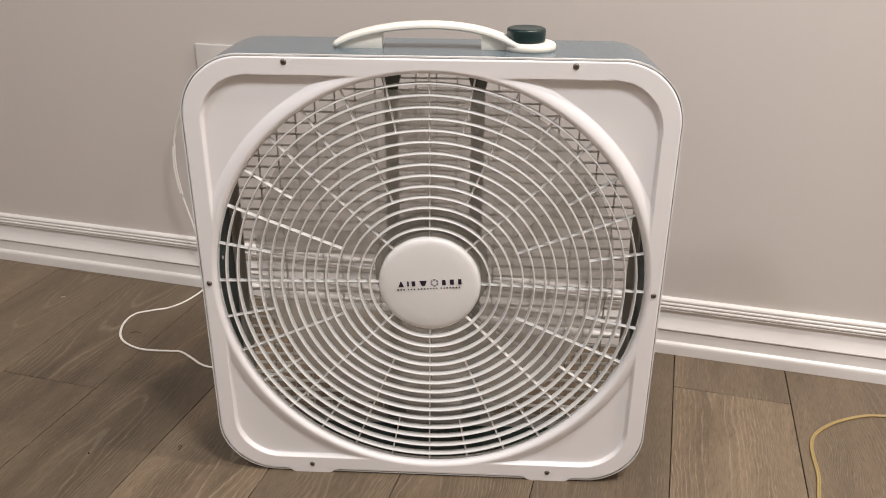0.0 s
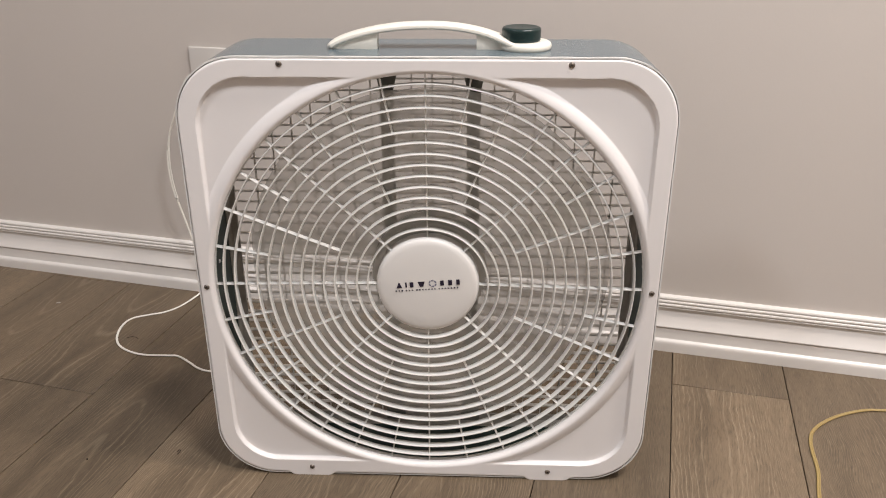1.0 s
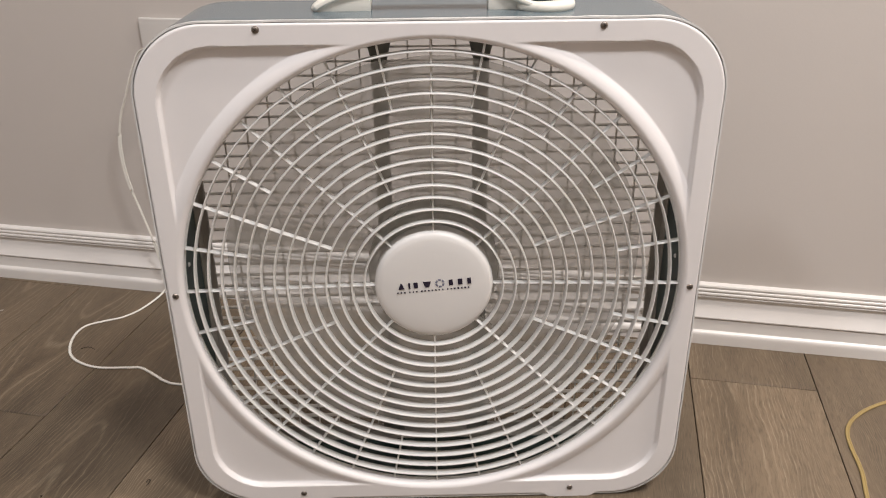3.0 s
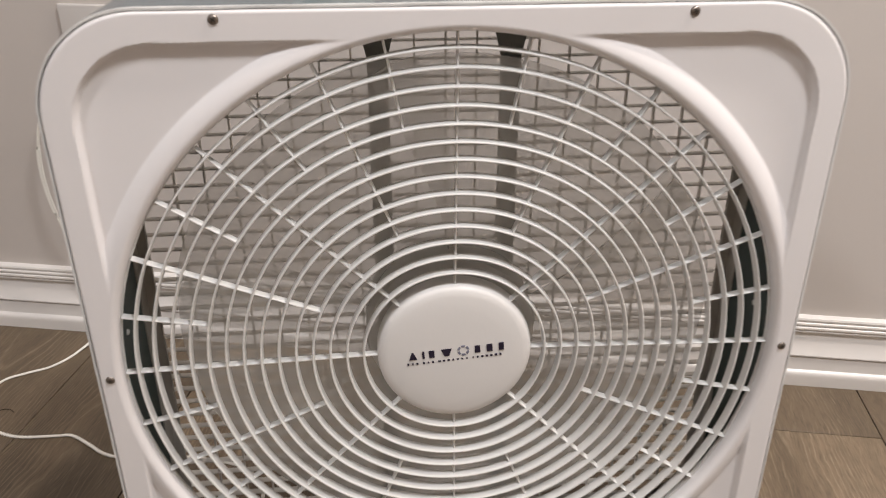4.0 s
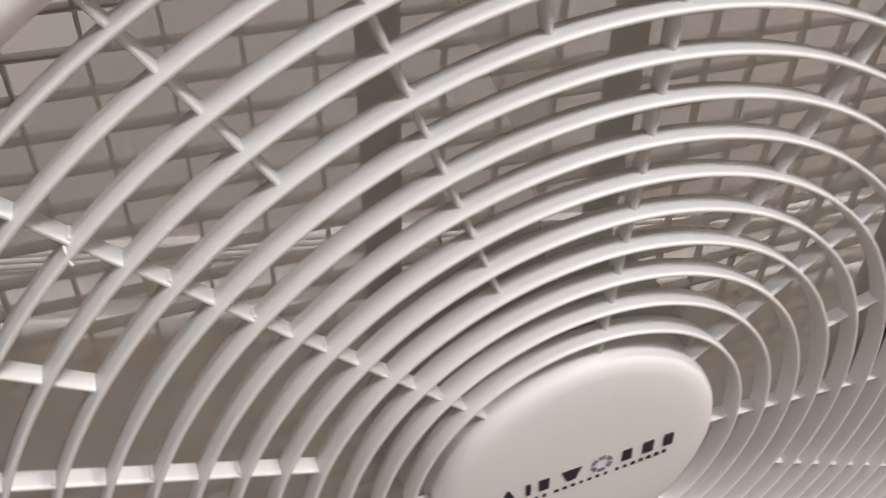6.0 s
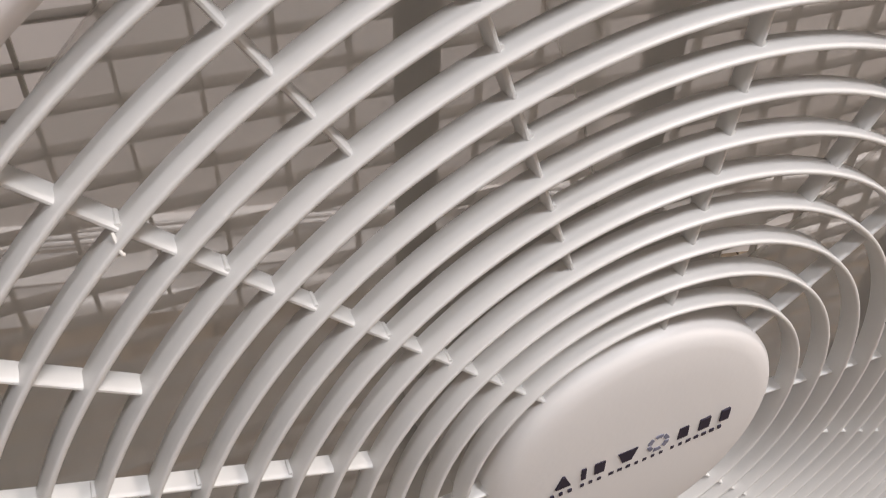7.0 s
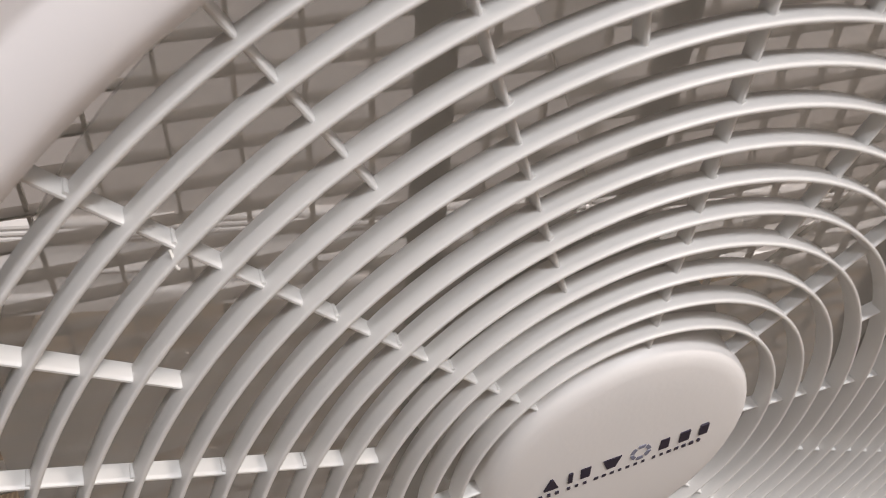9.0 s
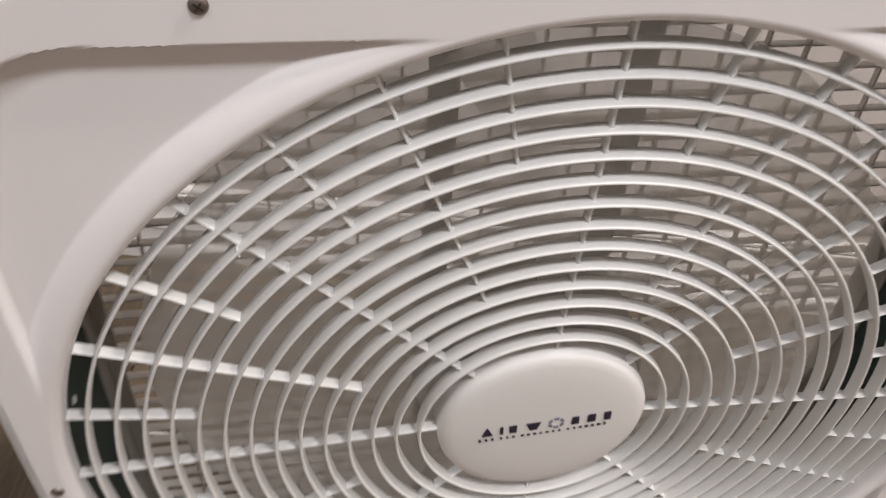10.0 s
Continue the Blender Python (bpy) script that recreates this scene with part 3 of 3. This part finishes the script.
def build_handle(fan):
    top = 0.2671
    arch = [(-0.1068, 0.0006), (-0.1042, 0.0040), (-0.0960, 0.0084), (-0.0860, 0.0124), (-0.0660, 0.0180), (-0.0400, 0.0227), (-0.0100, 0.0250), (0.0200, 0.0246),
            (0.0460, 0.0214), (0.0660, 0.0164), (0.0800, 0.0108), (0.0900, 0.0066), (0.0980, 0.0046), (0.1060, 0.0040)]
    w, t = 0.0135, 0.0039
    verts, faces = [], []
    k = 8
    for i, (x, z) in enumerate(arch):
        a, b = arch[max(i - 1, 0)], arch[min(i + 1, len(arch) - 1)]
        way = Vector((b[0] - a[0], 0, b[1] - a[1])).normalized()
        up = Vector((-way.z, 0, way.x))
        wide = w * (0.75 if i == 0 else 1.0 + 0.9 * smooth01((x - 0.068) / 0.030))
        for dy, dz in ((-wide, -t * 0.4), (-wide + 0.002, -t), (wide - 0.002, -t), (wide, -t * 0.4), (wide, t * 0.4), (wide - 0.003, t), (-wide + 0.003, t), (-wide, t * 0.4)):
            p = Vector((x, 0.055 + dy, top + z)) + up * dz
            verts.append(p)
    for i in range(len(arch) - 1):
        for j in range(k):
            faces.append((i * k + j, i * k + (j + 1) % k, (i + 1) * k + (j + 1) % k, (i + 1) * k + j))
    faces += [tuple(range(k)), tuple((len(arch) - 1) * k + j for j in range(k))]
    handle = part("handle", mesh_of("handle", verts, faces, M_HANDLE), fan, "ivory plastic carrying handle arched over the top")
    bev = handle.modifiers.new("round", "SUBSURF")
    bev.levels = bev.render_levels = 1
    left = [(-0.1050, 0), (-0.0535, 0), (-0.0535, 0.0192), (-0.066, 0.0166), (-0.086, 0.0106), (-0.0985, 0.004), (-0.1050, 0.0006)]
    right = [(0.0535, 0), (0.090, 0), (0.090, 0.0036), (0.078, 0.0092), (0.064, 0.0146), (0.0535, 0.0180)]
    for outline in (left, right):
        part("support", extrude("support", outline, 0.019, M_HANDLE, 0.0006), handle, at=pose(0, 0.0455, top))
    pad = [(0.0001, 0.0), (0.0266, 0.0), (0.0280, 0.0018), (0.0284, 0.0042), (0.0276, 0.0068), (0.0255, 0.0084), (0.0225, 0.0089), (0.0001, 0.0089)]
    part("pad", lathe("pad", pad, M_HANDLE, 64, closed=False, axis="Z"), handle, at=pose(0.1060, 0.055, top))
    knob = [(0.0001, 0.0), (0.0200, 0.0), (0.0207, 0.0008), (0.0211, 0.0100), (0.0208, 0.0122), (0.0200, 0.0134), (0.0186, 0.0141), (0.0165, 0.0142), (0.0150, 0.0139), (0.0001, 0.0138)]
    part("knob", lathe("knob", knob, M_KNOB, 40, closed=False, axis="Z"), fan, "dark green plastic speed knob", at=pose(0.1015, 0.055, top + 0.0092))


def build_cords():
    r = 0.0014
    # from the outlet down the wall, over the floor and behind the fan
    wall_side = [(-0.472, 0.390, 0.395), (-0.498, 0.384, 0.416), (-0.5206, 0.384, 0.412), (-0.5346, 0.380, 0.386), (-0.5514, 0.377, 0.345), (-0.5655, 0.376, 0.311),
                 (-0.5745, 0.376, 0.265), (-0.5734, 0.378, 0.211), (-0.5600, 0.382, 0.145), (-0.5470, 0.386, 0.077), (-0.5446, 0.388, 0.032), (-0.552, 0.386, 0.008)]
    pts = [room(*p) for p in wall_side]
    floor = [(-0.4750, 0.458), (-0.497, 0.430), (-0.523, 0.4177), (-0.548, 0.4034), (-0.5554, 0.3761), (-0.5488, 0.3388), (-0.5334, 0.3113),
             (-0.5085, 0.2926), (-0.4813, 0.2835), (-0.4433, 0.2823), (-0.4243, 0.2810), (-0.3991, 0.2622), (-0.3801, 0.2463), (-0.3573, 0.2377), (-0.30, 0.235), (-0.22, 0.21)]
    pts += [Vector((x, y, r)) for x, y in floor] + [Vector((-0.19, 0.16, 0.012)), Vector((-0.185, 0.116, 0.03))]
    ob = part("power_cord", tube("power_cord", pts, r, M_CORD, sides=24, twin=0.0017, lying=0.3))
    tagged(ob, "white plastic power cord looping over the floor beside the fan", "power cord")
    plug = box_mesh("plug", (-0.013, -0.026, -0.011), (0.013, 0, 0.011), M_CORD, 0.004, 3)
    part("plug", plug, ob, at=ROOM @ pose(-0.472, WALL_V - 0.0077, 0.395))
    pts = [(0.86, 0.150), (0.76, 0.163), (0.70, 0.167), (0.65, 0.1678), (0.6285, 0.1679), (0.6016, 0.1608), (0.5728, 0.1482), (0.5466, 0.1307), (0.5292, 0.1128), (0.5192, 0.0933),
           (0.5127, 0.0686), (0.5086, 0.045), (0.5032, 0.0223), (0.490, -0.0150), (0.478, -0.06), (0.47, -0.14), (0.48, -0.24), (0.54, -0.32)]
    ob = part("extension_cord", tube("extension_cord", [(x, y, 0.0015) for x, y in pts], 0.0015, M_YELLOW, sides=24, twin=0.0011))
    tagged(ob, "pale yellow extension cord lying loosely on the floor", "extension cord")


# how light the planks by the fan are: column, whether it ends before the wall
TONES = {(0, True): 2, (0, False): 1, (1, False): 1, (-1, False): 0, (-2, False): 1, (-3, False): 0, (-4, False): 2, (-5, False): 0, (-6, False): 1, (-6, True): 1, (-7, False): 1, (-7, True): 1, (2, False): 1}


def build_litter():
    """Specks of dirt on the floor beside the fan."""
    hair = [(-0.531, 0.337, 0.0008), (-0.524, 0.341, 0.001), (-0.516, 0.339, 0.001), (-0.510, 0.334, 0.0008)]
    curl = [(-0.3432, 0.0385, 0.0007), (-0.3422, 0.0425, 0.001), (-0.3396, 0.0420, 0.001), (-0.3400, 0.0370, 0.0007), (-0.3412, 0.0340, 0.0007)]
    for points in (hair, curl):
        ob = part("lint", tube("lint", points, 0.00045, M_GAP, 6, 6))
        tagged(ob, "dark curled thread of lint on the floor", "lint", "specks on the floor")
    crumb = bmesh.new()
    bmesh.ops.create_icosphere(crumb, subdivisions=1, radius=0.0013)
    me = bpy.data.meshes.new("crumb")
    crumb.to_mesh(me)
    crumb.free()
    me.materials.append(M_GAP)
    ob = part("crumb", me, at=pose(-0.458, 0.019, 0.0011))
    tagged(ob, "tiny dark crumb on the plank floor", "crumb", "specks on the floor")
    ob = part("paint_chip", box_mesh("paint_chip", (-0.004, -0.002, 0), (0.004, 0.002, 0.0006), M_REAR_FRAME, 0.0003, 1), at=pose(-0.708, 0.46, 0.0002, 0, 0, 25))
    tagged(ob, "pale flake of paint on the floor", "paint flake", "specks on the floor")


def build_floor():
    u0, u1 = ROOM_U
    t = 0.12
    ob = part("floor", box_mesh("floor", (u0 - t, ROOM_V - t, -0.06), (u1 + t, WALL_V + t, -0.003), M_GAP), at=ROOM)
    tagged(ob, "grey-brown oak laminate plank floor", "floor", kind="structure")
    width, gap = 0.1687, 0.0005
    rng = random.Random(11)
    known = {0: (0.3032,), -5: (), -6: (0.0537,), -7: (0.392,)}
    length = 1.22
    k0, k1 = int((u0 - 0.3005) / width) - 1, int((u1 - 0.3005) / width) + 1
    for k in range(k0, k1 + 1):
        a = 0.3005 + k * width
        lo, hi = max(a, u0), min(a + width, u1)
        if hi - lo < 0.01:
            continue
        v = known[k][0] if known.get(k) else (-0.70 if -6 < k < 3 else rng.uniform(-0.95, -0.15))
        cuts = [v + length * i for i in range(-4, 3)]
        ends = [ROOM_V] + [c for c in cuts if ROOM_V + 0.05 < c < WALL_V - 0.012] + [WALL_V]
        for v0, v1 in zip(ends, ends[1:]):
            tone = M_WOOD[TONES[(k, 0.0 < v1 <= 0.35)]] if (k, 0.0 < v1 <= 0.35) in TONES else M_WOOD[rng.choice((0, 1, 1, 2))]
            half_u, half_v = (hi - lo) / 2 - gap, (v1 - v0) / 2 - gap
            me = box_mesh("plank", (-half_u, -half_v, -0.008), (half_u, half_v, 0.0), tone, 0.0007, 1)
            part("plank", me, ob, at=pose((lo + hi) / 2, (v0 + v1) / 2, 0))


build_room()
build_wall_plate()
build_fan()
build_cords()
build_litter()
build_floor()
